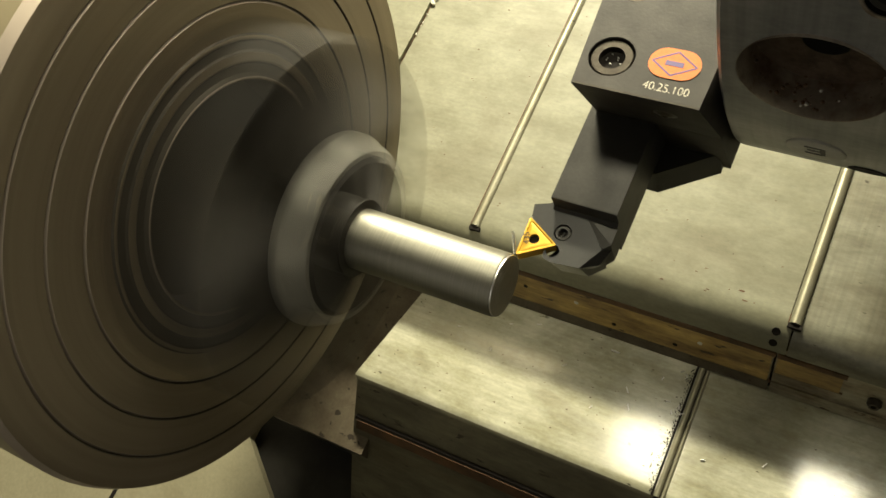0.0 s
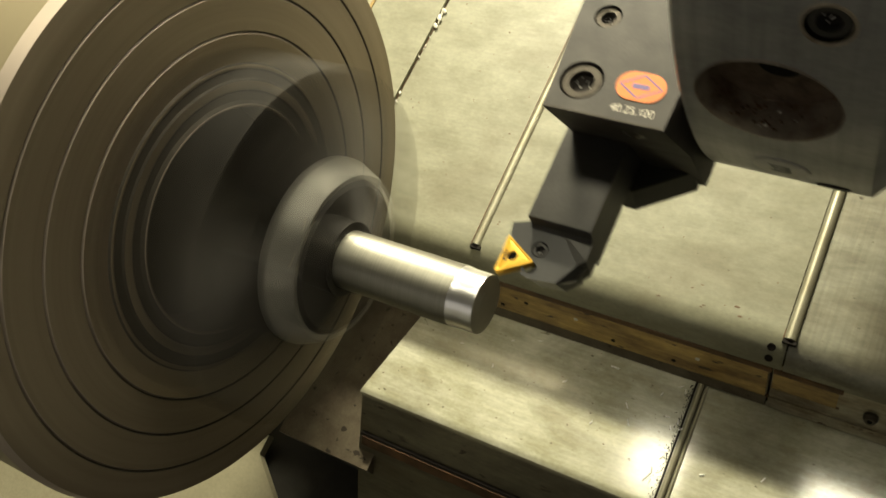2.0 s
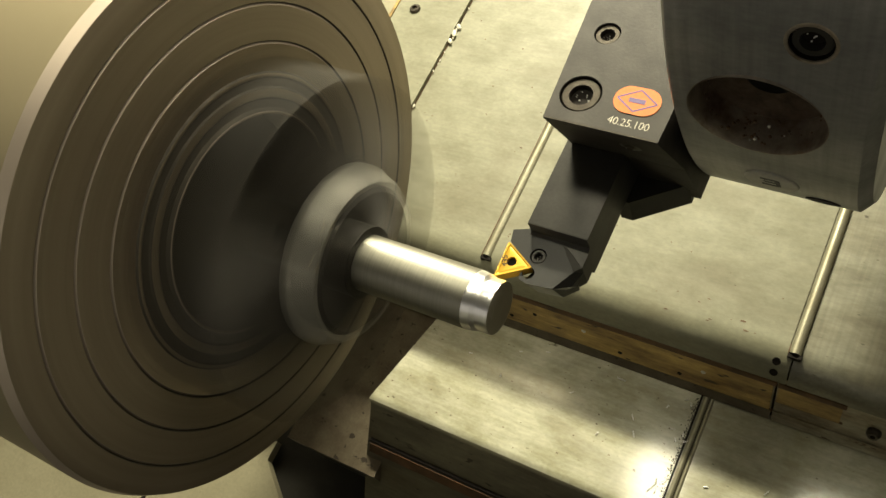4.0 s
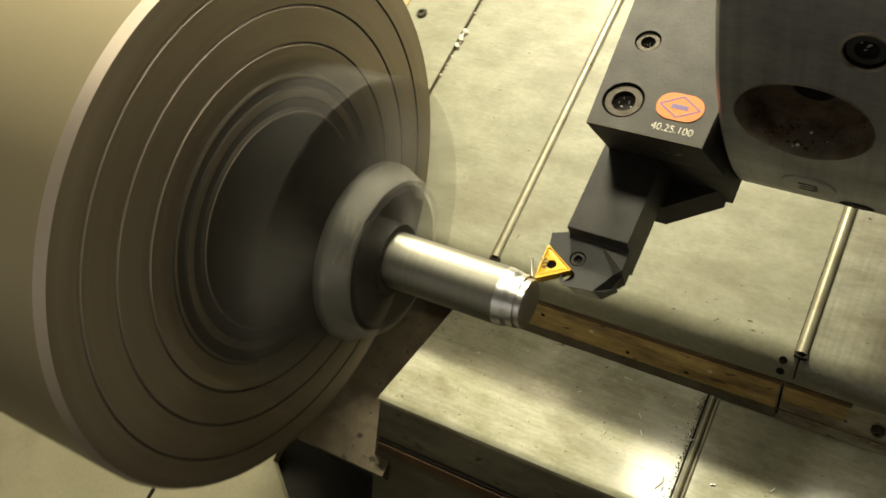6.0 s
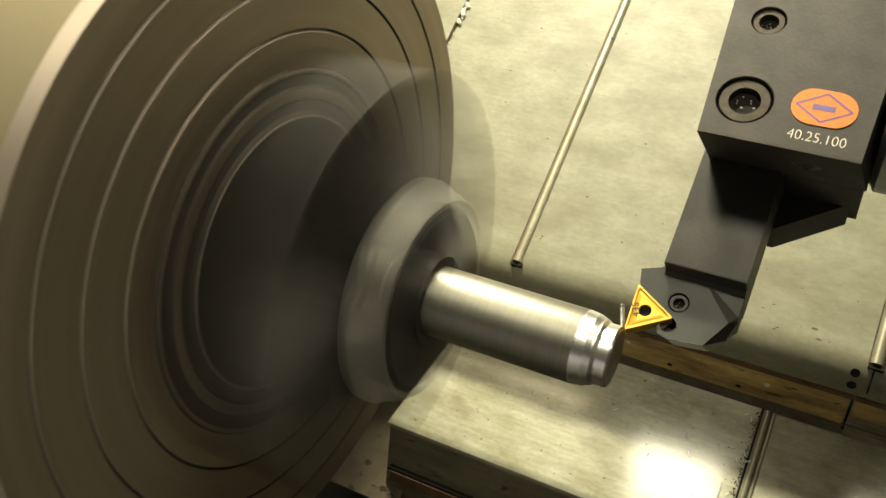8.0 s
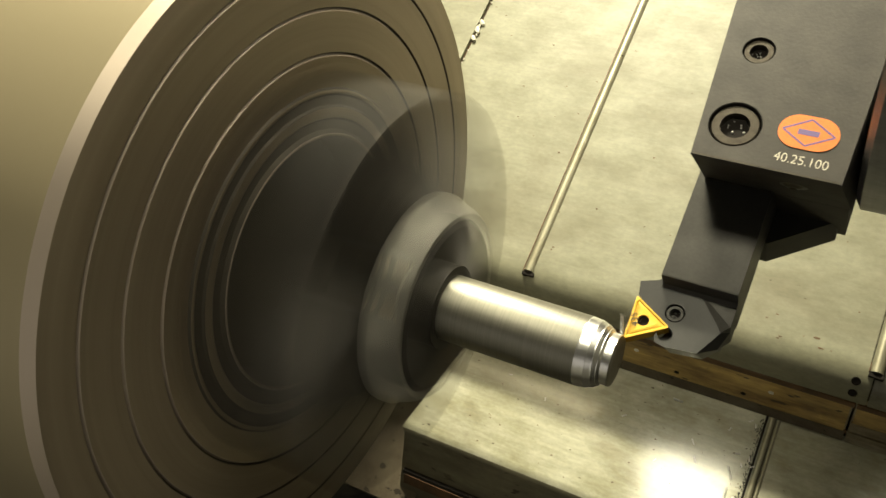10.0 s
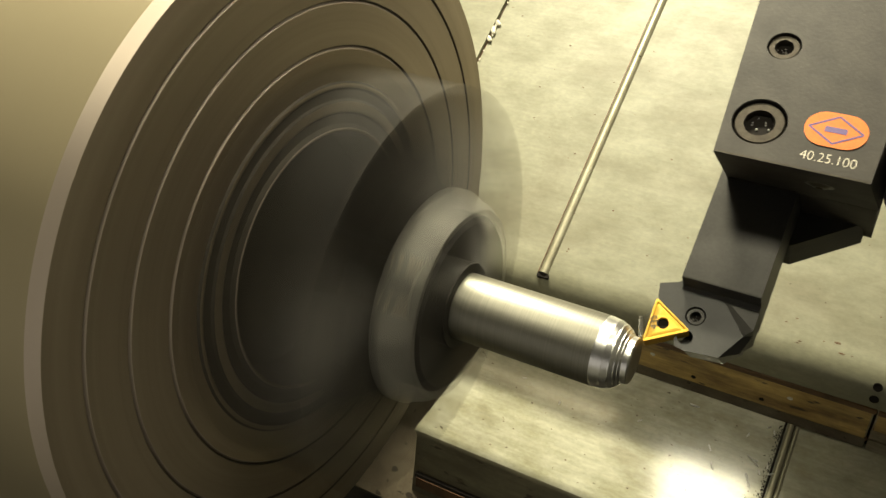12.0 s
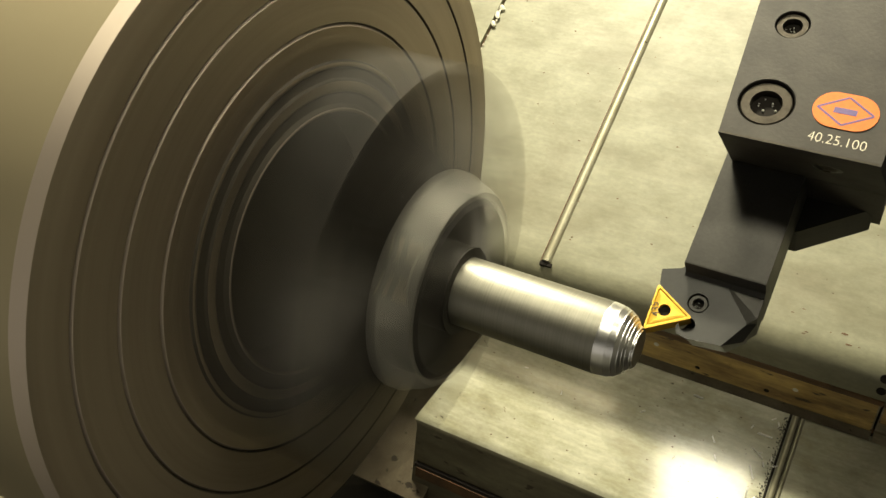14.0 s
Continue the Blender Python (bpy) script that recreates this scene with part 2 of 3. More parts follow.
def lathe(profile, seg=96, bm=None, mats=None):
    """Turn a profile of (x, radius) round the x axis; mats gives the material slot of each stretch."""
    bm = bm or bmesh.new()
    rings = []
    for x, r in profile:
        if r < 1e-6:
            rings.append([bm.verts.new((x, 0, 0))])
        else:
            rings.append([bm.verts.new((x, r * math.cos(2 * math.pi * i / seg), r * math.sin(2 * math.pi * i / seg))) for i in range(seg)])
    for n, (a, b) in enumerate(zip(rings, rings[1:])):
        for i in range(seg):
            j = (i + 1) % seg
            if len(a) == 1 and len(b) == 1:
                continue
            if len(a) == 1:
                f = bm.faces.new((a[0], b[i], b[j]))
            elif len(b) == 1:
                f = bm.faces.new((a[i], b[0], a[j]))
            else:
                f = bm.faces.new((a[i], b[i], b[j], a[j]))
            f.material_index = mats[n] if mats else 0
    return bm


def turned(profile, m, seg=32):
    """As lathe, with the axis turned to z, then placed by the matrix m (millimetres)."""
    bm = lathe(profile, seg)
    bm.transform(m @ Matrix.Rotation(radians(-90), 4, "Y"))
    return bm


def hexagon(r, lo, hi, m):
    bm = prism([(r * math.cos(math.pi / 3 * i), r * math.sin(math.pi / 3 * i)) for i in range(6)], lo, hi, "z")
    bm.transform(m)
    return bm


def writing(name, text, size, m, mat, parent, depth=0.0, weight=0.0):
    cu = bpy.data.curves.new(name, "FONT")
    cu.body, cu.size, cu.align_x, cu.align_y, cu.extrude = text, size * MM, "CENTER", "CENTER", max(depth, 0.02) * MM
    cu.offset = weight * MM
    tmp = bpy.data.objects.new(name, cu)
    scene.collection.objects.link(tmp)
    me = bpy.data.meshes.new_from_object(tmp.evaluated_get(bpy.context.evaluated_depsgraph_get()))
    bpy.data.objects.remove(tmp)
    me.materials.clear()
    me.materials.append(mat)
    ob = new(name, me)
    ob.parent = parent
    ob.matrix_basis = Matrix.Translation(m.translation * MM) @ m.to_3x3().to_4x4()
    return ob


def screw(name, parent, m, r, recess, label="socket head screw, oily", mat=BOLT):
    """A sunk socket head: rim of the counterbore, head with rounded edge, dark hexagon."""
    top = part(name, turned([(-6, 0), (-6, r * 0.91), (-recess - 0.4, r * 0.91), (-recess, r * 0.86), (-recess, r * 0.56), (-recess - 3.5, r * 0.55), (-recess - 3.5, 0)], m, 40), mat, parent, label)
    part("hex_socket", hexagon(r * 0.57, -recess - 3.4, -recess - 2.4, m), HEX, top)
    rg = random.Random(int(r * 10))
    bm = bmesh.new()
    # Small bright grains imitate the glints of wet grit in the socket.
    for i in range(7):
        a, q = rg.uniform(0, 6.28), r * 0.40 * rg.random() ** 0.5
        bmesh.ops.create_icosphere(bm, subdivisions=1, radius=r * rg.uniform(0.025, 0.06), matrix=m @ Matrix.Translation((q * math.cos(a), q * math.sin(a), -recess - 2.3)))
    part("socket_glints", bm, CHIP, top, "bright grains drawn in for glints on wet grit")
    part("counterbore", turned([(-6.4, 0), (-6.4, r * 0.99), (-0.35, r * 0.99), (-0.35, r * 0.965), (-6.2, r * 0.965), (-6.2, 0)], m, 40), HEX, top)
    return top


def cut_away(ob, cutters):
    """Cut the bodies given as meshes out of a part."""
    bm = bmesh.new()
    for c in cutters:
        me = bpy.data.meshes.new("cutter")
        c.to_mesh(me)
        c.free()
        bm.from_mesh(me)
        bpy.data.meshes.remove(me)
    bmesh.ops.recalc_face_normals(bm, faces=bm.faces)
    me = bpy.data.meshes.new("cutter")
    bm.to_mesh(me)
    bm.free()
    me.transform(Matrix.Scale(MM, 4))
    cutter = new("cutter", me)
    cutter.matrix_basis = ob.matrix_basis
    cutter.parent = ob.parent
    mod = ob.modifiers.new("cut", "BOOLEAN")
    mod.operation, mod.object, mod.solver = "DIFFERENCE", cutter, "EXACT"
    bpy.context.view_layer.update()
    done = bpy.data.meshes.new_from_object(ob.evaluated_get(bpy.context.evaluated_depsgraph_get()))
    ob.modifiers.clear()
    ob.data = done
    bpy.data.objects.remove(cutter)
    bpy.data.meshes.remove(me)
    for p in done.polygons:
        p.use_smooth = True
    done.set_sharp_from_angle(angle=radians(32))


def plug(r, depth, m, seg=48):
    return turned([(-depth, 0), (-depth, r), (4, r), (4, 0)], m, seg)


# ---- the setting ----
def cover_panel(name, x0, x1, z, mat, label):
    """A bent sheet: flat top, rounded front edge, sloping apron."""
    prof = [(690, z), (127, z)]
    for i in range(0, 11):
        a = radians(74) * i / 10
        prof.append((125.5 - 22 * math.sin(a), z - 22 * (1 - math.cos(a))))
    y, zz = prof[-1]
    prof.append((y - 2 * 0.28, zz - 2))
    back = [(p[0] + 3, p[1] - 4) for p in prof[::-1]]
    bm = prism(prof + back, x0, x1, "x")
    return tagged(finish(name, bm, mat, None, sharp=40, at=Matrix.Translation((0, 0, H))), label, "way cover", kind="structure")


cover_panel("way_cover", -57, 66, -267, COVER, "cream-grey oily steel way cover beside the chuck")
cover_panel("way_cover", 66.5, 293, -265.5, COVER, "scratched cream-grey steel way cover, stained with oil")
cover_panel("way_cover", 294, 620, -267.5, COVER_GREY, "grey steel way cover with black scuffs")


def bead(x, y0, y1, z, r, lean=0.0):
    bm = bmesh.new()
    seg = 12
    ends = []
    for y in (y0, y1):
        ends.append([bm.verts.new((x + lean * (y - y0) + r * math.cos(math.pi * i / seg) * 1.25, y, z - 1 + (r + 1) * math.sin(math.pi * i / seg))) for i in range(seg + 1)])
    for i in range(seg):
        bm.faces.new((ends[0][i], ends[0][i + 1], ends[1][i + 1], ends[1][i]))
    bm.faces.new(ends[0]), bm.faces.new(ends[1][::-1]), bm.faces.new((ends[0][0], ends[1][0], ends[1][-1], ends[0][-1]))
    return bm


for bx, by0, by1, bz, br in ((67, 119.5, 690, -266, 3.0), (293.6, 119.5, 690, -266, 3.0), (243.6, -4, 92, -328.6, 1.9), (247.6, -4, 92, -329.4, 1.3)):
    b = tagged(finish("seam_bead", bead(bx, by0, by1, bz, br), BEAD, None, at=Matrix.Translation((0, 0, H))), "rounded bright steel seam bead of the way cover", "seam", kind="structure")
    if br > 2:
        part("end_gap", box(bx - 4, bx + 4.5, by0 - 3, by0 - 0.5, bz - 3, bz + 1.0), HEX, b)
    # Thin dark strip along the left side of the bead.
    part("dark_line", box(bx - br * 1.25 - (0.6 if br > 2 else 1.6), bx - br * 1.25, by0, by1, bz - 2, bz + (0.5 if br > 2 else 0.9)), RUST if br > 2 else HEX, b)

# apron under the upper cover, with its ochre wiper
apron = [(106, -280), (93, -327), (110, -327), (118, -284)]
for x0, x1 in ((-57, 287), (288.5, 620)):
    a = tagged(finish("cover_apron", prism(apron, x0, x1, "x"), EDGE, None, at=Matrix.Translation((0, 0, H))), "worn brown-stained steel apron of the way cover", "apron", kind="structure")
    x2 = min(x1, 331)
    dy = 0 if x1 < 300 else 4
    foot = -318 if x1 < 300 else -305.5
    part("wiper_strip", prism([(102.4, -287.2), (94.4 if x1 < 300 else 97.7, foot), (97 if x1 < 300 else 101, foot - 1), (105, -287.6)], x0 + 1, x2 - 1, "x"), WIPER, a, "ochre rubbery wiper strip, grimy", bevel=0.6)
    rv = random.Random(int(x1))
    for n in range(int((x2 - x0) / 22) if x1 < 300 else 0):
        if n % 3 == 2:
            continue
        rx = x0 + 12 + n * 22 + rv.uniform(-4, 4)
        fr = 0.35 if n % 2 else 0.78
        m = Matrix.Translation((rx, 101.5 - 6.7 * fr, -291 - 26 * fr)) @ Matrix.Rotation(radians(75), 4, "X")
        part("rivet", turned([(-0.6, 0), (-0.6, 1.9), (0.35, 1.7), (0.5, 1.2), (0.5, 0)], m, 12), CAULK if n % 4 == 1 else HEX, a)
    part("grime_line", prism([(103.4, -284.6), (102.0, -286.6), (101.9, -288.2), (104, -289), (105, -284.4)], x0 + 0.5, x2 + 1, "x"), RUST, a)
    part("lower_grime", prism([(95.4 + dy, foot + 0.6), (93.9 + dy, foot - 1.0), (95.4 + dy, foot - 2.0), (97 + dy, foot)], x0 + 0.5, x2 + 1, "x"), RUST, a)
    part("lower_lip", prism([(94.4, -317.5), (91, -327), (96, -327), (97, -318)], x0, x1, "x"), CAST if x1 < 300 else EDGE, a, "scraped steel lip")
    if x1 > 300:
        m = Matrix.Translation((351, 98.5, -303)) @ Matrix.Rotation(radians(72), 4, "X")
        part("apron_bolt", turned([(-2, 0), (-2, 4.6), (1.5, 4.6), (3.6, 3.2), (3.6, 1.8), (1.4, 1.6), (1.4, 0)], m, 24), BOLT, a, "domed socket bolt")
    else:
        for deg in (36, 58):
            al = radians(deg)
            m = Matrix.Translation((284.3, 125.5 - 22 * math.sin(al), -265.5 - 22 * (1 - math.cos(al)))) @ Matrix.Rotation(al, 4, "X")
            # Solid black disc; its colour gives the shade of a rivet hole.
            part("apron_dark_disc", turned([(-1.5, 0), (-1.5, 2.7), (0.25, 2.7), (0.35, 2.3), (0.2, 1.6), (0.2, 0)], m, 20), HEX, a, "small dark disc painted as a shaded rivet hole")

# lower cover: box with a sloping front skirt
skirt = [(95, -328), (1.5, -328), (0, -328.05), (-4, -329), (-7, -331.5), (-42, -366), (-50, -374), (-90, -420), (-60, -420), (95, -345)]
low_bm = prism(skirt, 0, 242, "x")
for v in low_bm.verts:
    if v.co.x < 1 and v.co.y > -6:
        v.co.x += 0.28 * (v.co.y + 5.5)
    elif v.co.x < 1:
        v.co.x += 3
def shaded_front(bm):
    """The faces of the sloping front take the second material, darkened for shade."""
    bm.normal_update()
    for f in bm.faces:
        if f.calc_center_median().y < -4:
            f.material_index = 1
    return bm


low = tagged(finish("lower_cover", shaded_front(low_bm), (COVER_LOW, SKIRT), None, sharp=50, at=Matrix.Translation((0, 0, H))), "oily bright steel lower way cover with sloping skirt toned dark for shade", "way cover", kind="structure")
low2 = tagged(finish("lower_cover", shaded_front(prism([(y, z - 1.5) for y, z in skirt], 244, 620, "x")), (COVER_LOW, SKIRT), None, sharp=50, at=Matrix.Translation((0, 0, H))), "oily bright steel lower way cover behind the seam", "way cover", kind="structure")
# Raised near-black strip drawn in for the shade of a groove.
part("skirt_dark_strip", prism([(-28.5, -352.4), (-30.6, -354.5), (-33.2, -352.1), (-31.0, -350.6)], 6, 620, "x"), HEX, low)
part("skirt_strip", prism([(-31, -354.0), (-35.5, -358.5), (-39, -357.0), (-33.5, -351.5)], 8, 620, "x"), RUST, low, "brown wiper strip on the skirt", bevel=0.5)

tagged(finish("bed_plate", box(-72, 18, -56, 128, -380, -366), CAST, None, bevel=1.5, at=Matrix.Translation((0, 0, H))), "brown-stained cast bed plate under the chuck", "bed plate", kind="structure")
tagged(finish("bed_front", box(-72, 620, -54, 128, -450, -381), DARK, None, at=Matrix.Translation((0, 0, H))), "dark oily cast machine bed", "machine bed", kind="structure")
tray = tagged(finish("chip_tray", prism([(-118, -60), (-118, -79), (-66, -122), (60, -240), (60, -700), (-700, -700), (-700, -60)], -440, -430, "z"), PAINT, None, bevel=1.0, at=Matrix.Translation((0, 0, H))), "cream painted sheet chip tray with dark specks", "chip tray", kind="structure")
part("sheet_joint", box(-222, -218, -420, -150, -430.5, -429.4), HEX, tray)
tagged(finish("floor", box(-700, 800, -700, 1300, -470, -450), DARK, None, at=Matrix.Translation((0, 0, H))), "dark oily base under the machine bed", "floor", kind="structure")

# headstock wall behind the chuck, with sealant along its foot
plate = tagged(finish("headstock_plate", box(-124, -57.6, 130, 700, -300, -263.5), COVER, None, bevel=0.5, at=Matrix.Translation((0, 0, H))), "pale steel cover plate behind the chuck, with a sealed edge", "cover plate", kind="structure")
rng = random.Random(5)
bm = bmesh.new()
for i in range(70):
    y = 150 + i * 4.2
    if rng.random() < 0.78 and not 300 < y < 322:
        continue
    big = 2.2 if 300 < y < 322 else 1.0
    bmesh.ops.create_icosphere(bm, subdivisions=1, radius=(0.5 + rng.random() * 0.9) * big, matrix=Matrix.Translation((-56.8 + rng.random() * 1.6, y, -266 + rng.random())) @ Matrix.Rotation(rng.random(), 4, "Z") @ Matrix.Diagonal((0.8, 1.7, 0.7, 1)))
part("sealant", bm, CAULK, plate, "crumbling pale sealant in the joint")
part("joint_line", box(-57.5, -56.7, 130, 690, -268, -266.4), RUST, plate)
for y in (326, 470):
    m = Matrix.Translation((-105, y, -263.5))
    part("plate_bolt", turned([(-2, 0), (-2, 5), (1.4, 5), (2.2, 4), (2.2, 2.4), (0.4, 2.2), (0.4, 0)], m, 20), BOLT, plate, "round socket bolt")
part("edge_trim", box(-127, -124.2, 130, 700, -290, -262.4), WIPER, plate, "ochre edge trim")
# Block added out of sight to keep the rear lamp off the bed plate.
tagged(finish("bed_shade_block", box(-124, -59, 131, 170, -263.2, -178), PAINT, None, bevel=2.0, at=Matrix.Translation((0, 0, H))), "unseen cream block added behind the chuck to shade the bed plate", "headstock", kind="structure")
tagged(finish("spindle_housing", lathe([(-699, 0), (-699, 112), (-268, 112), (-260.2, 104), (-260.2, 0)], 64), PAINT, None, at=Matrix.Translation((0, 0, H))), "cream painted round spindle housing that carries the chuck", "spindle housing", kind="structure")
tagged(finish("headstock_wall", box(-260, -127.5, 130, 700, -450, -262.9), PAINT, None, at=Matrix.Translation((0, 0, H))), "cream painted headstock casting behind the chuck", "wall", kind="structure")

# The south wall's height is set to cut off low light from the front.
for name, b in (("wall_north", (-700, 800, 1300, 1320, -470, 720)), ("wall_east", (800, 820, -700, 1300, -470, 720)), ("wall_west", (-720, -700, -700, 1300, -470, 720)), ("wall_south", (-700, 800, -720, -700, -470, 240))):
    tagged(finish(name, box(*b), WALLP, None, at=Matrix.Translation((0, 0, H))), "plain dark grey enclosure wall, unseen, that limits the light", "wall", kind="structure")
tagged(finish("ceiling", box(-720, 820, -720, 1320, 720, 740), ROOFP, None, at=Matrix.Translation((0, 0, H))), "plain dark enclosure roof, unseen, toned to limit bounced light", "ceiling", kind="structure")


def sector(r0, rows, half):
    """A block between two radii round the x axis; rows give x and the outer radius."""
    bm = bmesh.new()
    arc = [radians(half * (i / 5 - 1)) for i in range(11)]
    rings = []
    for x, r1 in rows:
        pts = [(r0 * math.cos(a), r0 * math.sin(a)) for a in arc] + [(r1 * math.cos(a), r1 * math.sin(a)) for a in arc[::-1]]
        rings.append([bm.verts.new((x, *p)) for p in pts])
    n = len(rings[0])
    for a, b in zip(rings, rings[1:]):
        for i in range(n):
            bm.faces.new((a[i], a[(i + 1) % n], b[(i + 1) % n], b[i]))
    for ring in (rings[0], rings[-1]):
        for i in range(n // 2 - 1):
            bm.faces.new((ring[i], ring[i + 1], ring[n - 2 - i], ring[n - 1 - i]))
    return bm


# ---- chuck: turned body, three stepped jaws ----
def build_chuck():
    c = thing("lathe_chuck", "dark steel three-jaw lathe chuck, spinning, with concentric grooves", "chuck", (0, 0, H))
    prof, mats = [(-260, 60), (-260, 131.2), (75.6, 131.2), (79.8, 129.2), (80.0, 128.6)], [2, 0, 3, 1]
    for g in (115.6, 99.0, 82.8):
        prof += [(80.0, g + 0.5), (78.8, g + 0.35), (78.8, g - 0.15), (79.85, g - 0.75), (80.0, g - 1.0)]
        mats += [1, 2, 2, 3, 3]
    # Slot 2 darkens the ring recesses to hold down bounced light there.
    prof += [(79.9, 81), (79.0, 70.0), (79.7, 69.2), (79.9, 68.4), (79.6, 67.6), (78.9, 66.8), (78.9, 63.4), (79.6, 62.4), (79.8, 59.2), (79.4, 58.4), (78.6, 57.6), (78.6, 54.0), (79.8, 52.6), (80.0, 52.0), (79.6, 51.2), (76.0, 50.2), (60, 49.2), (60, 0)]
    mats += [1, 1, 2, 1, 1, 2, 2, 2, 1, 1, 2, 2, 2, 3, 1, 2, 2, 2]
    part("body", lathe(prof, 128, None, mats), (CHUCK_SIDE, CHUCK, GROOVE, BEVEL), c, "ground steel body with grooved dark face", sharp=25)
    jaw_outline = [(12.6, -9), (36, -19), (71, -19), (75.4, -14), (77, -6), (77, 6), (75.4, 14), (71, 19), (36, 19), (12.6, 9)]
    for k in range(3):
        turn = Matrix.Rotation(radians(120 * k + 17), 4, "X")
        j = part("jaw", prism(jaw_outline, 80.6, 127, "x"), JAW, c, "dark stepped chuck jaw", bevel=1.2, at=turn)
        for xa, xb in ((107.0, 107.8), (125.6, 127.1)):
            part("worn_edge", sector(75.8, ((xa, 77.15), (xb, 77.1)), 4.4), GROOVE, j, "rubbed bright edge of the jaw")
        core = sector(12.5, ((127, 33.5), (138.5, 33.5), (141.0, 31)), 30)
        nose = part("jaw_nose", core, JAW, j, "dark jaw nose that grips the bar")
        part("grip_pad", sector(12.45, ((127.5, 16), (141.6, 16)), 53), JAW, nose)
        step = sector(33.4, ((125.5, 40.6), (130.5, 40.6), (132.5, 39.2), (137, 37.8), (140.5, 35.4)), 21)
        part("ground_step", step, JAW_TIP, nose, "ground bright step of the jaw nose")
        for y in (50, 67):
            m = Matrix.Translation((127, y, 0)) @ Matrix.Rotation(radians(90), 4, "Y")
            part("jaw_screw", turned([(-1, 0), (-1, 6.5), (0.8, 6.5), (0.8, 3.4), (-0.8, 3.2), (-0.8, 0)], m, 20), BOLT, j)
        part("master_jaw", prism([(50.5, -9), (79, -9), (79, 9), (50.5, 9)], 80.1, 83, "x"), CHUCK, j, bevel=0.6)
    return c


# ---- workpiece: the bar and the stepped turned end, as nested rods that the cuts lay bare ----
END = 205.2
RADII = [12.4, 12.0, 11.2, 10.2, 9.2, 8.15, 7.1, 6.3]
# where each rod's end stands, over time
ENDS = [
    [(0, 204.6), (0.5, 201.4), (1.0, 198.3), (1.3, 196.2), (1.6, 194.6), (14, 194.6)],
    [(0, 205.2), (2.8, 205.2), (3.5, 201.0), (4.1, 197.9), (14, 197.9)],
    [(0, 205.2), (5.5, 205.2), (5.8, 203.6), (6.2, 201.6), (6.5, 200.2), (14, 200.2)],
    [(0, 205.2), (7.9, 205.2), (8.2, 203.9), (8.7, 201.7), (14, 201.7)],
    [(0, 205.2), (10.0, 205.2), (10.3, 203.9), (10.6, 202.7), (14, 202.7)],
    [(0, 205.2), (11.95, 205.2), (12.2, 204.2), (12.45, 203.4), (14, 203.4)],
    [(0, 205.2), (13.8, 205.2), (14, 204.7)],
    [(0, 205.2), (14, 205.2)],
]


def build_workpiece():
    w = thing("workpiece", "satin steel round bar, its end freshly turned to bright steps", "workpiece", (0, 0, H))
    rods = []
    for k, r in enumerate(RADII):
        e = 0.03 * k
        tip = [(e - 0.7, r), (e - 0.12, r - 0.05), (e, r - 0.16), (e, 0)]
        if k:
            body = [(-40, r - 0.3), (-39, r)]
            x = -14.0
            while x < -1.6:
                body += [(x, r), (x + 0.3, r - 0.035)]
                x += 0.6
            prof = [(-40, 0)] + body + tip
        else:
            prof = [(-70, 0), (-70, r)] + [(e - 0.9, r), (e - 0.2, r - 0.28), (e, r - 0.42), (e, 0)]
        mats = [0] * (len(prof) - 2) + [1]
        rods.append(part("stock" if k == 0 else "turned_step", lathe(prof, 96, None, mats), (STOCK if k == 0 else CUT, FACE), w, "satin bar" if k == 0 else "bright fresh cut step", sharp=28))
    core = [(186, 0), (186, 11.5)]
    for k in range(6):
        e0, e1 = ENDS[k][-1][1], ENDS[k + 1][-1][1]
        r0, r1 = RADII[k] - 0.03, RADII[k + 1] - 0.03
        core += [(e0 - 0.25, r0), (e0 + 0.40 * (e1 - e0), r0 * 0.45 + r1 * 0.55), (e0 + 0.80 * (e1 - e0), r1)]
    core += [(204.6, RADII[6] - 0.4), (204.6, 0)]
    part("turned_shoulder", lathe(core, 96), CUT, w, "bright rounded shoulder left by the passes", sharp=12)
    return w, rods


# ---- turret, holder and tool: sizes from the tool's place at the clip's start ----
TY, TZ, TR = 293.0, 83.0, 225.0


def drum_at(x, deg, rise=0.0):
    """Pose on the drum's rim: z outward, x along the axis; deg above the forward horizontal."""
    a = radians(deg)
    out = Vector((0, -math.cos(a), -math.sin(a)))
    ex = Vector((1, 0, 0))
    ey = out.cross(ex)
    m = Matrix((ex, ey, out)).transposed().to_4x4()
    m.translation = Vector((x, TY, TZ)) + out * (TR + rise)
    return m


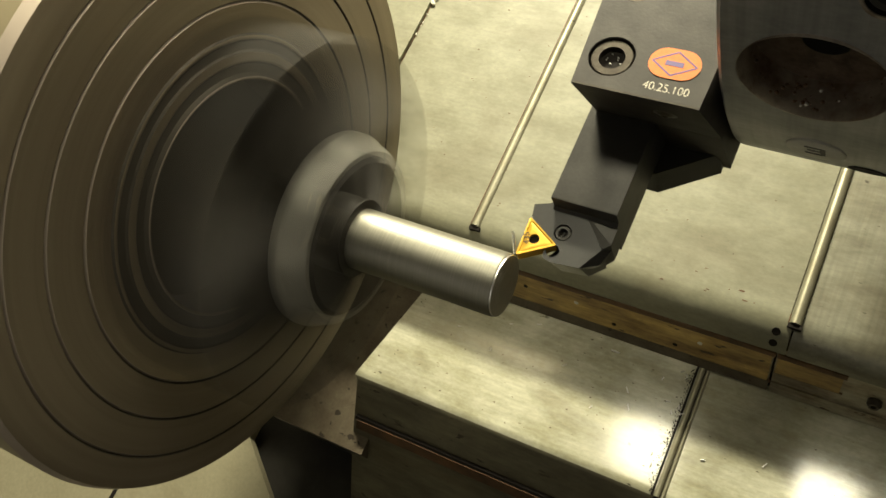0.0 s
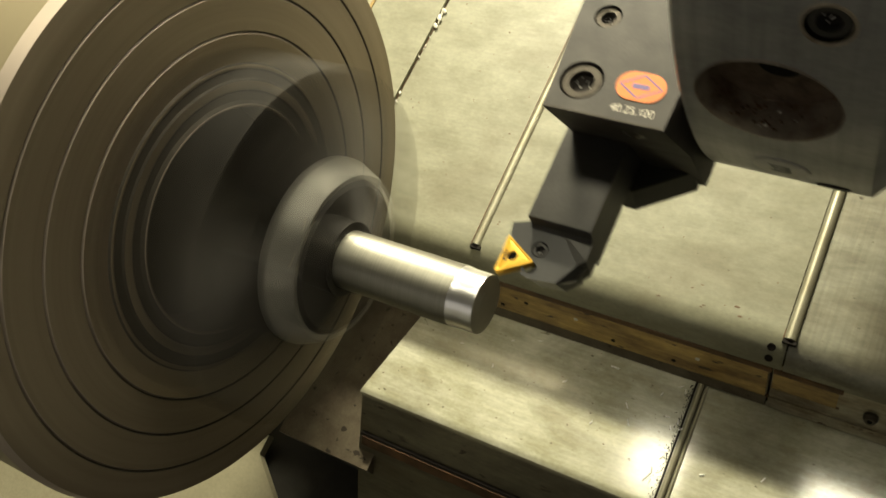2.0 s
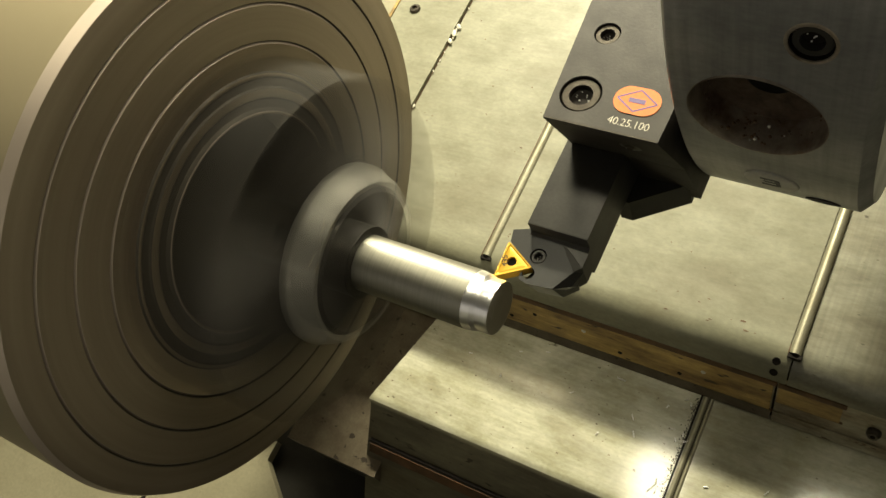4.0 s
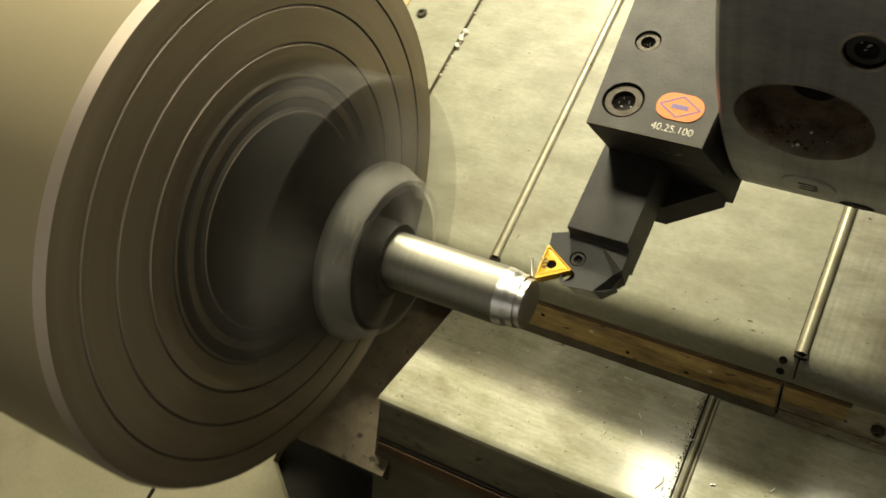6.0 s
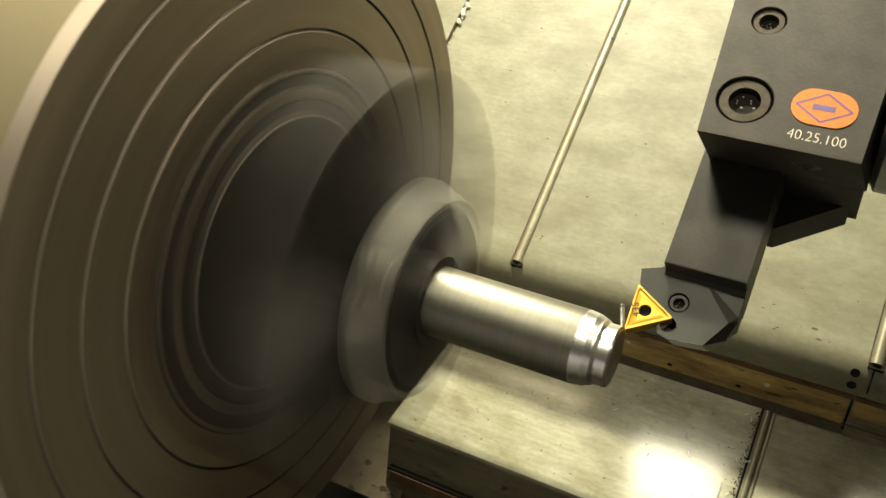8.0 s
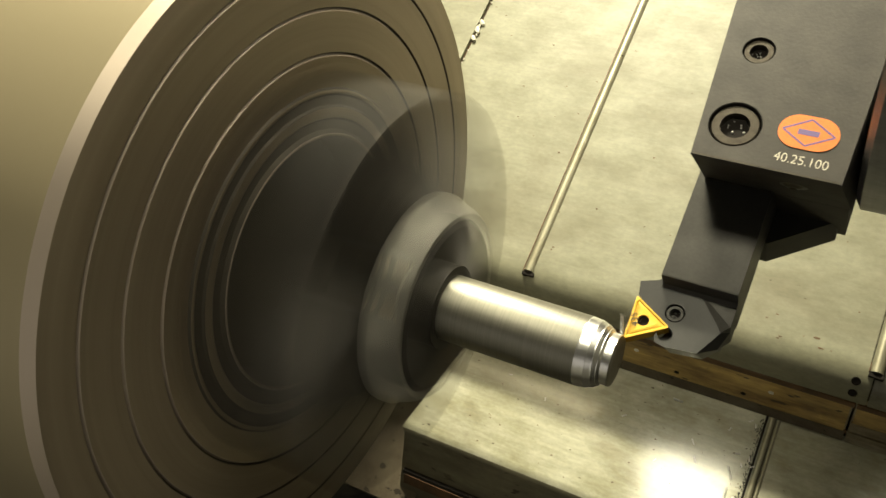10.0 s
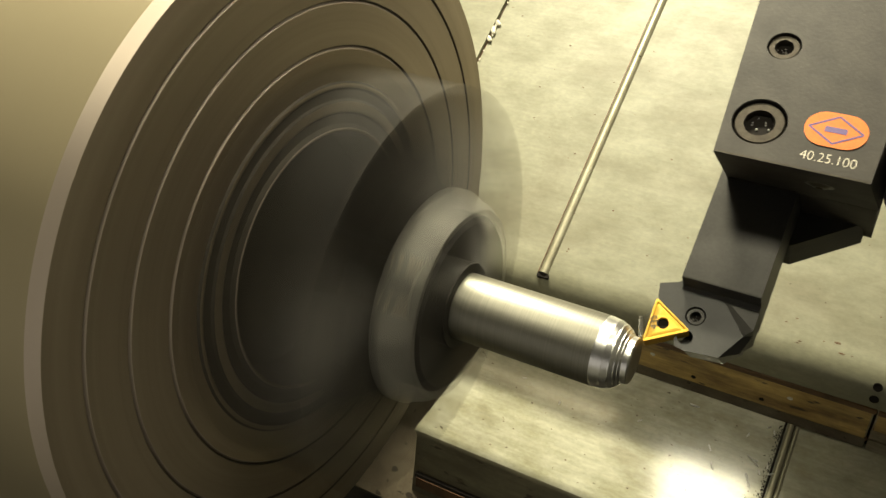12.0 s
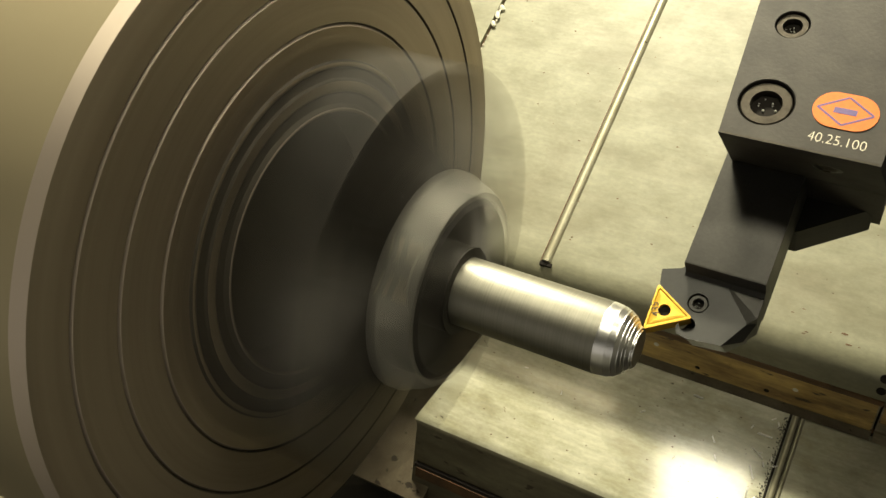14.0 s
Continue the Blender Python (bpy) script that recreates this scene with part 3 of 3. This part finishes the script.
def build_turret():
    t = thing("tool_turret", "large dark steel drum turret with a rusty empty tool socket", "turret", (0, 0, H))
    bm = lathe([(261, 40), (261, 222), (263, 225), (323, 225), (327, 220), (327, 40)], 160)
    bm.transform(Matrix.Translation((0, TY, TZ)))
    d = part("drum", bm, DRUM, t, sharp=30)
    sock = drum_at(290, 4.8)
    cut_away(d, [plug(7.7, 27, sock, 40)])
    cut_away(d, [plug(22.6, 15, sock, 64), plug(6.6, 9, drum_at(305, -5.5), 40)])
    bm = lathe([(326.5, 30), (326.5, 150), (430, 150), (430, 30)], 96)
    bm.transform(Matrix.Translation((0, TY, TZ)))
    part("hub", bm, DRUM, t)
    # Stained wall, its base raised in place of light that misses the bore.
    s = part("tool_socket", turned([(-14.9, 7.6), (-14.4, 21.5), (-6, 21.7), (-1.0, 22.0), (-0.2, 22.4), (-0.2, 22.55), (-14.95, 22.5), (-14.97, 7.6)], sock, 64), BORE, t, "rust-brown dirty bore of an empty tool socket")
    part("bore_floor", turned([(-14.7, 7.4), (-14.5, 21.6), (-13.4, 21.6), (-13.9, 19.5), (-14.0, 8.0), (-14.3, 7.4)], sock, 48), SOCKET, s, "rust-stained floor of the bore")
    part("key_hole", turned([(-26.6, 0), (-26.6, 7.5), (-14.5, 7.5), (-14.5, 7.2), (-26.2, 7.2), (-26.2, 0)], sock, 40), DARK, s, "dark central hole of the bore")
    rng = random.Random(3)
    bm = bmesh.new()
    for i in range(40):
        a = rng.gauss(-1.57, 0.5)
        rr, zz = 21.5, rng.uniform(-14, -3)
        bmesh.ops.create_icosphere(bm, subdivisions=1, radius=rng.uniform(0.3, 0.8), matrix=sock @ Matrix.Translation((rr * math.cos(a), rr * math.sin(a), zz)))
    for n, f in enumerate(bm.faces):
        f.material_index = 1 if (n // 20) % 13 == 0 else 0
    part("dried_swarf", bm, (RUST, CHIP), s, "caked rusty swarf")
    pl = drum_at(292.5, 19.5)
    o = part("number_plate", turned([(-1, 0), (-1, 8), (0.35, 8), (0.7, 7.6), (0.7, 0)], pl @ Matrix.Diagonal((1.28, 1.6, 1, 1)), 48), PLATE, t, "oval metal plate with a worn black mark")
    for dx, dy, w, h in ((-0.6, 4.6, 6.0, 1.9), (2.6, 0.4, 1.7, 9.5), (-0.4, 0.3, 4.6, 1.7), (-0.6, -4.2, 6.0, 1.9)):
        bm = box(dx - w / 2, dx + w / 2, dy - h / 2, dy + h / 2, 0.6, 0.85)
        bm.transform(pl)
        part("mark", bm, INK, o)
    # Flat black disc on the rim, coloured as the shade in a recess.
    part("rim_dark_disc", turned([(-1, 0), (-1, 5), (0.25, 5.2), (0.25, 0)], drum_at(310, 25.5) @ Matrix.Diagonal((1.3, 1.6, 1, 1)), 32), HEX, t, "dark disc painted as a small shaded recess near the drum's edge")
    ts = screw("turret_screw", t, drum_at(305, -5.5, 0.2), 6.4, 1.2, "recessed socket screw of the drum", BLACK)
    part("worn_rim", turned([(-0.6, 6.3), (0.15, 6.5), (0.25, 7.4), (-0.5, 7.9), (-0.8, 6.4)], drum_at(305, -5.5), 40), BORE, ts, "rusty worn rim of the counterbore")
    return t


def build_holder():
    h = thing("tool_holder", "dark phosphated steel tool holder block bolted to the turret", "tool holder", (0, 0, H))
    zt = 45.0
    bm = prism([(63.2, zt), (63.5, 43.6), (76.8, 7.1), (180, 7.1), (180, zt)], 213.1, 261, "x")
    for v in bm.verts:
        if v.co.x < 230:
            v.co.x -= 0.062 * (v.co.y - 63.2)
    for v in bm.verts:
        if v.co.x > 240 and v.co.z > 20 and v.co.y < 70:
            v.co.x = 257.8
    blk = part("block", bm, HOLDER, h, bevel=0.6)
    cut_away(blk, [plug(8.2, 7, Matrix.Translation((222.9, 76.6, zt)), 40), plug(5.2, 7, Matrix.Translation((222.0, 105.5, zt)), 40), plug(5.2, 7, Matrix.Translation((221.2, 134, zt)), 40)])
    part("clamp_base", prism([(76.8, 7.0), (89.5, -36), (175, -36), (175, 7.0)], 236.2, 260.4, "x"), HOLDER, h, bevel=0.6)
    part("ledge", prism([(231, 70.8), (236.4, 70.8), (257.5, 86.5), (257.5, 98), (231, 98)], -36, -20.5, "z"), BLACK, h, "small three-cornered steel ledge", bevel=0.5)
    top = lambda x, y: Matrix.Translation((x, y, zt))
    screw("clamp_screw", h, top(222.9, 76.6), 8.2, 0.8)
    screw("clamp_screw", h, top(222.0, 105.5), 5.2, 0.8)
    screw("clamp_screw", h, top(221.2, 134), 5.2, 0.8)
    bright = [(213.8, 63.3), (257.2, 63.3), (257.2, 63.75), (213.8, 63.75)]
    part("worn_edge", prism(bright, zt - 0.1, zt + 0.03), BOLT, h, "rubbed front edge")
    part("lower_lip", prism([(75.6, 8.6), (76.6, 7.15), (78, 7.15), (78, 8.6)], 213.6, 235.6, "x"), BOLT, h, "thin bright lower lip of the block")
    # badge: a rounded orange plate with a diamond and a bar where its name stands
    pts = []
    for cx, a0 in ((247.4, -90), (241.6, 90)):
        pts += [(cx + 6.0 * math.cos(radians(a0 + 180 * i / 14)), 78.4 + 6.0 * math.sin(radians(a0 + 180 * i / 14))) for i in range(15)]
    bd = part("badge", prism(pts, zt - 0.2, zt + 0.25), ORANGE, h, "orange oval maker's badge with violet diamond")
    dia = [(236.9, 78.4), (244.5, 83.2), (252.1, 78.4), (244.5, 73.6)]
    for a, b in zip(dia, dia[1:] + dia[:1]):
        a, b = Vector(a), Vector(b)
        nrm = Vector((-(b - a).y, (b - a).x)).normalized() * 0.28
        part("badge_line", prism([tuple(a - nrm), tuple(b - nrm), tuple(b + nrm), tuple(a + nrm)], zt + 0.2, zt + 0.32), VIOLET, bd)
    part("badge_bar", box(241.4, 247.6, 77.4, 79.3, zt + 0.2, zt + 0.32), VIOLET, bd)
    writing("engraved_number", "40.25.100", 4.3, Matrix.Translation((244.9, 68.3, zt + 0.06)) @ Matrix.Diagonal((0.94, 1.06, 1, 1)), ENGRAVE, h, weight=-0.07)
    # coolant nozzle in the front face
    m = Matrix.Translation((243.5, 69.3, 28.0)) @ Matrix.Rotation(radians(110), 4, "X")
    part("coolant_nozzle", turned([(-4, 0), (-4, 4.4), (0.12, 4.4), (0.2, 3.2), (0.7, 2.4), (0.9, 1.4), (0.5, 0.9), (0.5, 0)], m, 28), BOLT, h, "round oily coolant nozzle")
    return h


def build_tool():
    t = thing("turning_tool", "black steel turning tool with a gold triangular insert", "turning tool", (0, 0, H))
    shank = [(110, 7), (37.2, 7), (36.6, 6.8), (36.4, 6.2), (36.8, 1.6), (36.4, 0.3), (35, -0.5), (35, -18), (110, -18)]
    part("shank", prism(shank, 210.0, 235.9, "x"), BLACK, t, "black oxide square shank", sharp=40)
    head = [(202.4, 35.2), (203.5, 30.0), (207.0, 27.4), (215.6, 22.4), (213.2, 17.6), (214.0, 15.2), (217.5, 14.4), (228.4, 15.6), (233.6, 25.0), (221.6, 38.4), (221.6, 41.0), (212, 41.0), (208.3, 37.4)]
    bm = prism(head, -17, -0.4, "z")
    for v in bm.verts:
        if v.co.z < -10:
            v.co.y += 4 if v.co.y < 20 else 0
            v.co.x += 3 if v.co.x < 216 else 0
    hd = part("head", bm, HEAD, t, "black faceted tool head", bevel=0.35)
    cut_away(hd, [plug(3.4, 6.5, Matrix.Translation((217.3, 27.2, -0.4)), 32), plug(2.6, 5, Matrix.Translation((216.4, 19.0, -0.4)), 32)])
    bm = prism([(233.6, 25.2), (235.85, 28.2), (235.85, 40.6), (221.4, 38.2)], -15, -0.34, "z")
    for v in bm.verts:
        if v.co.z > -10 and v.co.x > 235:
            v.co.z = -1.3
    # The lighter shank steel stands in for the sheen on this slope.
    part("facet", bm, BLACK, hd, "sloping black facet, toned lighter for its sheen", bevel=0.12)
    heel = prism([(228.4, 15.8), (233.8, 20.6), (235.85, 27.8), (233.4, 25.1)], -17, -1.0, "z")
    for v in heel.verts:
        if v.co.z > -5 and v.co.x > 233.6:
            v.co.z = -5.0
        elif v.co.z < -5:
            v.co.y += 6
            v.co.x -= 1
    part("heel_bevel", heel, HEAD, hd, "bevelled lower heel of the tool head", bevel=0.12)
    part("neck", prism([(212, 34.5), (235.88, 34.5), (235.88, 60), (212, 60)], -18.2, -3.0, "z"), BLACK, hd)
    # insert
    tri = [Vector((203.4, 29.3)), Vector((217.4, 21.3)), Vector((204.0, 12.75))]
    pts, cen = [], sum(tri, Vector((0, 0))) / 3
    for i, c in enumerate(tri):
        a, b = (tri[i - 1] - c).normalized(), (tri[(i + 1) % 3] - c).normalized()
        p0, p2 = c + a * 1.1, c + b * 1.1
        for s in (0, 0.35, 0.65, 1):
            q = (p0 * (1 - s) + c * s) * (1 - s) + (c * (1 - s) + p2 * s) * s
            pts.append(q)
    bm = bmesh.new()
    hole = [cen + Vector((2.1 * math.cos(2 * math.pi * i / 12 + 2.0), 2.1 * math.sin(2 * math.pi * i / 12 + 2.0))) for i in range(12)]
    # order the hole like the outline
    ang = lambda p: math.atan2((p - cen).y, (p - cen).x)
    pts.sort(key=ang), hole.sort(key=ang)
    layers = [[bm.verts.new((p.x, p.y, -4.7)) for p in pts], [bm.verts.new((p.x, p.y, 0.0)) for p in pts],
              [bm.verts.new((*(cen + (p - cen) * 0.90), -0.05)) for p in pts], [bm.verts.new((*(cen + (p - cen) * 0.80), -0.42)) for p in pts],
              [bm.verts.new((*(cen + (p - cen) * 0.60), -0.10)) for p in pts],
              [bm.verts.new((p.x, p.y, -0.10)) for p in hole], [bm.verts.new((p.x, p.y, -4.7)) for p in hole]]
    for a, b in zip(layers, layers[1:]):
        for i in range(12):
            j = (i + 1) % 12
            bm.faces.new((a[i], a[j], b[j], b[i]))
    ins = part("insert", bm, GOLD, t, "gold coated triangular carbide insert", sharp=20, at=Matrix.Translation((0, 0, 0.0007)))
    part("insert_pin", turned([(-4, 0), (-4, 2.15), (-1.4, 2.1), (-1.4, 0)], Matrix.Translation((cen.x, cen.y, 0)), 20), HEX, ins)
    rot = Matrix.Rotation(radians(112), 4, "Z")
    writing("grade_number", "435", 3.4, Matrix.Translation((205.5, 20.6, 0.06)) @ rot, INK, ins)
    screw("lever_screw", t, Matrix.Translation((217.3, 27.2, -0.4)), 3.3, 0.5, "small dark socket screw", BLACK)
    return t


# tool travel from its first place: seconds, along the axis, across it
TRAVEL = [(0, 0, 0), (0.5, -3.3, -0.2), (1.0, -5.9, 0.1), (1.2, -7.3, 0.3), (1.5, -9.6, 1.4), (1.65, -10.0, 1.8), (1.85, -9.6, 2.0), (2.0, -1.05, 0.9), (2.2, 1.2, 0.2),
    (2.5, 1.6, -0.95), (2.75, 1.8, -1.1), (2.85, 1.0, -1.0), (3.5, -4.2, -1.0), (4.1, -7.3, -0.9), (4.3, -7.8, 0.5), (4.5, 1.5, 0.0), (4.8, 2.2, -1.1), (5.0, 2.1, -1.3), (5.3, 1.9, -2.2),
    (5.55, 0.3, -2.2), (6.0, -1.2, -1.8), (6.5, -3.6, -1.7), (6.65, -4.2, -1.0), (6.8, -1.0, -1.0), (7.0, 3.95, -1.4), (7.3, 4.1, -3.3), (7.5, 4.1, -3.6), (7.8, 2.3, -3.4), (8.0, 1.1, -3.3),
    (8.2, 0.0, -3.3), (8.7, -2.4, -3.1), (8.85, -2.8, -2.2), (9.1, 3.9, -2.2), (9.4, 4.1, -4.5), (9.8, 2.5, -4.5), (10.0, 0.9, -4.5), (10.3, -0.4, -4.5), (10.5, -1.3, -4.4), (10.65, -1.9, -3.8),
    (10.8, -1.4, -3.3), (11.0, 3.7, -3.5), (11.25, 4.2, -5.0), (11.5, 4.3, -5.7), (11.7, 3.6, -5.6), (12.0, 1.5, -5.5), (12.2, 0.2, -5.5), (12.4, -0.9, -4.9), (12.6, -1.3, -4.2),
    (12.75, 0.5, -4.0), (13.0, 4.3, -4.2), (13.3, 4.2, -6.0), (13.5, 3.3, -6.1), (13.8, 1.0, -6.1), (14.0, 0.3, -6.0)]


# ---- swarf ----
def curl(length, r, turns):
    """A tight helical ribbon chip."""
    bm = bmesh.new()
    n = int(turns * 12)
    prev = None
    for i in range(n + 1):
        a = 2 * math.pi * i / 12
        x = length * i / n
        c, s = math.cos(a), math.sin(a)
        v = [bm.verts.new((x, r * c, r * s)), bm.verts.new((x + length / turns * 0.72, r * 0.86 * c, r * 0.86 * s)), bm.verts.new((x + length / turns * 0.4, r * 0.7 * c, r * 0.7 * s))]
        if prev:
            for p in range(3):
                q = (p + 1) % 3
                bm.faces.new((prev[p], prev[q], v[q], v[p]))
        prev = v
    return bm


def build_swarf():
    rng = random.Random(11)
    spots = [(179, 82, 6, 5, -2), (199, 60, 4, 3, -55), (239, 54, 4, 3, 30), (238, 57, 3, 2, 100), (220, 73, 2.5, 2, 70), (100, 75, 2.5, 2, 20), (204, 49, 4, 2, -60), (228, 60, 3, 5, 10), (150, 58, 3, 2, 40), (231, 20, 2.5, 2, 75), (234, 30, 2.2, 2, 60), (233, 12, 3, 2, 80), (235, 52, 3, 2, 120), (120, 82, 3, 2, 15), (95, 50, 2.5, 2, 100), (180, 36, 2.5, 2, 60), (230, 83, 3, 2, 40), (236, 80, 3, 2, 110), (262, 30, 3, 2, 20), (300, 40, 4, 3, 60), (62, 60, 2.5, 2, 10)]
    for x, y, ln, turns, deg in spots:
        ob = finish("metal_chip", curl(ln, 0.75 if ln > 4 else 0.55, turns), CHIP, None, at=pose(x * MM, y * MM, H + (-328 + (0.75 if ln > 4 else 0.55) - (1.5 if x > 244 else 0)) * MM, 0, 0, deg))
        tagged(ob, "small curled bright steel chip lying on the lower cover", "metal chip", "chips on the cover")
    bm = bmesh.new()
    for i in range(230):
        y = rng.uniform(-2, 88)
        x = 239.3 - abs(rng.gauss(0, 1.0 + 1.1 * math.sin(y * 0.21) ** 2))
        s = rng.uniform(0.2, 0.55)
        bmesh.ops.create_icosphere(bm, subdivisions=1, radius=s, matrix=Matrix.Translation((x, y, -327.8)) @ Matrix.Rotation(rng.random() * 6, 4, "Z") @ Matrix.Diagonal((1.6, 0.7, 0.5, 1)))
    tagged(finish("swarf_grit", bm, HEX, None, at=Matrix.Translation((0, 0, H))), "dark oily swarf grit gathered along the seam", "swarf", kind="stuff")
    bm = bmesh.new()
    for i in range(70):
        x, y = rng.uniform(5, 235), rng.uniform(0, 90)
        bmesh.ops.create_icosphere(bm, subdivisions=1, radius=rng.uniform(0.2, 0.65), matrix=Matrix.Translation((x, y, -327.9)) @ Matrix.Diagonal((1.3, 0.8, 0.3, 1)))
    for i in range(60):
        x, y = rng.uniform(-50, 280), rng.uniform(125, 330)
        bmesh.ops.create_icosphere(bm, subdivisions=1, radius=rng.uniform(0.25, 0.8), matrix=Matrix.Translation((x, y, -266.8 if x < 66 else -265.4)) @ Matrix.Diagonal((1.3, 0.8, 0.3, 1)))
    for i in range(9):
        x, y = 290 - abs(rng.gauss(0, 60)), 121 + abs(rng.gauss(0, 7))
        bmesh.ops.create_icosphere(bm, subdivisions=1, radius=rng.uniform(0.3, 0.9), matrix=Matrix.Translation((x, y, -265.45)) @ Matrix.Diagonal((2.6, 0.9, 0.12, 1)))
    tagged(finish("dark_specks", bm, RUST, None, at=Matrix.Translation((0, 0, H))), "dark specks of dirt on the covers", "dirt", kind="stuff")
    chips = []
    for k in range(5):
        ob = finish("cutting_chip", curl(9.0, 0.7, 8), CHIP, None)
        chips.append(tagged(ob, "bright segmented chip curling off the cutting edge", "metal chip", "chips off the tool"))
    return chips


chuck = build_chuck()
workpiece, rods = build_workpiece()
turret, holder, tool = build_turret(), build_holder(), build_tool()
chips = build_swarf()

# lamp housings
def build_lamp(name, label, m, sx, sy):
    lamp = thing(name, label, "lamp")
    lamp.matrix_basis = m
    part("housing", box(-sx / 2 - 12, sx / 2 + 12, -sy / 2 - 12, sy / 2 + 12, 9, 30), WALLP, lamp, bevel=2)
    part("diffuser", box(-sx / 2, sx / 2, -sy / 2, sy / 2, 3, 9.2), GLOW, lamp)


build_lamp("wall_lamp", "long flat machine lamp on the rear enclosure wall", look((-0.26, 1.20, H + 0.63), (0.10, 0.12, H - 0.28)), 340, 100)

for lx, ly, watts in ROOF_LAMPS:
    build_lamp("roof_lamp", "small flat machine lamp under the enclosure roof", look((lx, ly, H + 0.675), (lx, ly + 0.0001, 0.0)), 140, 110)


# ---- motion ----
CUTS = [(0.0, 1.25), (5.55, 6.55), (7.95, 8.75), (10.0, 10.6), (12.0, 12.3)]


def travel(t):
    ts = [r[0] for r in TRAVEL]
    return float(np.interp(t, ts, [r[1] for r in TRAVEL])), float(np.interp(t, ts, [r[2] for r in TRAVEL]))


def motions():
    spin = [(n / FPS, pose(0, 0, H, 80.0 * n)) for n in range(14 * FPS + 1)]
    walk(chuck, spin)
    walk(workpiece, spin)
    for rod, ends in zip(rods, ENDS):
        walk(rod, [(t, pose(x * MM, 0, 0)) for t, x in ends])
    for ob in (turret, holder, tool):
        walk(ob, [(t, pose(x * MM, y * MM, H)) for t, x, y in TRAVEL])
    for k, (ob, (t0, t1)) in enumerate(zip(chips, CUTS)):
        def at_tip(t, up):
            x, y = travel(t)
            return pose((203.6 + x) * MM, (13.2 + y) * MM, H + up * MM, 0, -60, 100)
        def stowed(t):
            x, y = travel(t)
            return pose((224 + x) * MM, (50 + y) * MM, H, 0, 0, 0)
        rows = []
        if t0 > 0:
            s, rows = 0.0, []
            while s < t0 - 0.12:
                rows.append((s, stowed(s)))
                s += 0.2
            rows.append((t0 - 0.1, stowed(t0 - 0.1)))
        s = t0
        while s <= t1 + 1e-6:
            rows.append((s, at_tip(s, 0.6)))
            s += 0.1
        rest = (228 + 1.6 * k, 12 + 15 * k)
        rows.append((t1 + 0.2, pose((190 + 6 * k) * MM, 0.045, H - 0.10, 40, 20, 60)))
        rows.append((t1 + 0.35, pose(rest[0] * MM, rest[1] * MM, H - 0.3272, 0, 0, 60 + 30 * k)))
        rows.append((14.0, rows[-1][1]))
        walk(ob, rows)


motions()
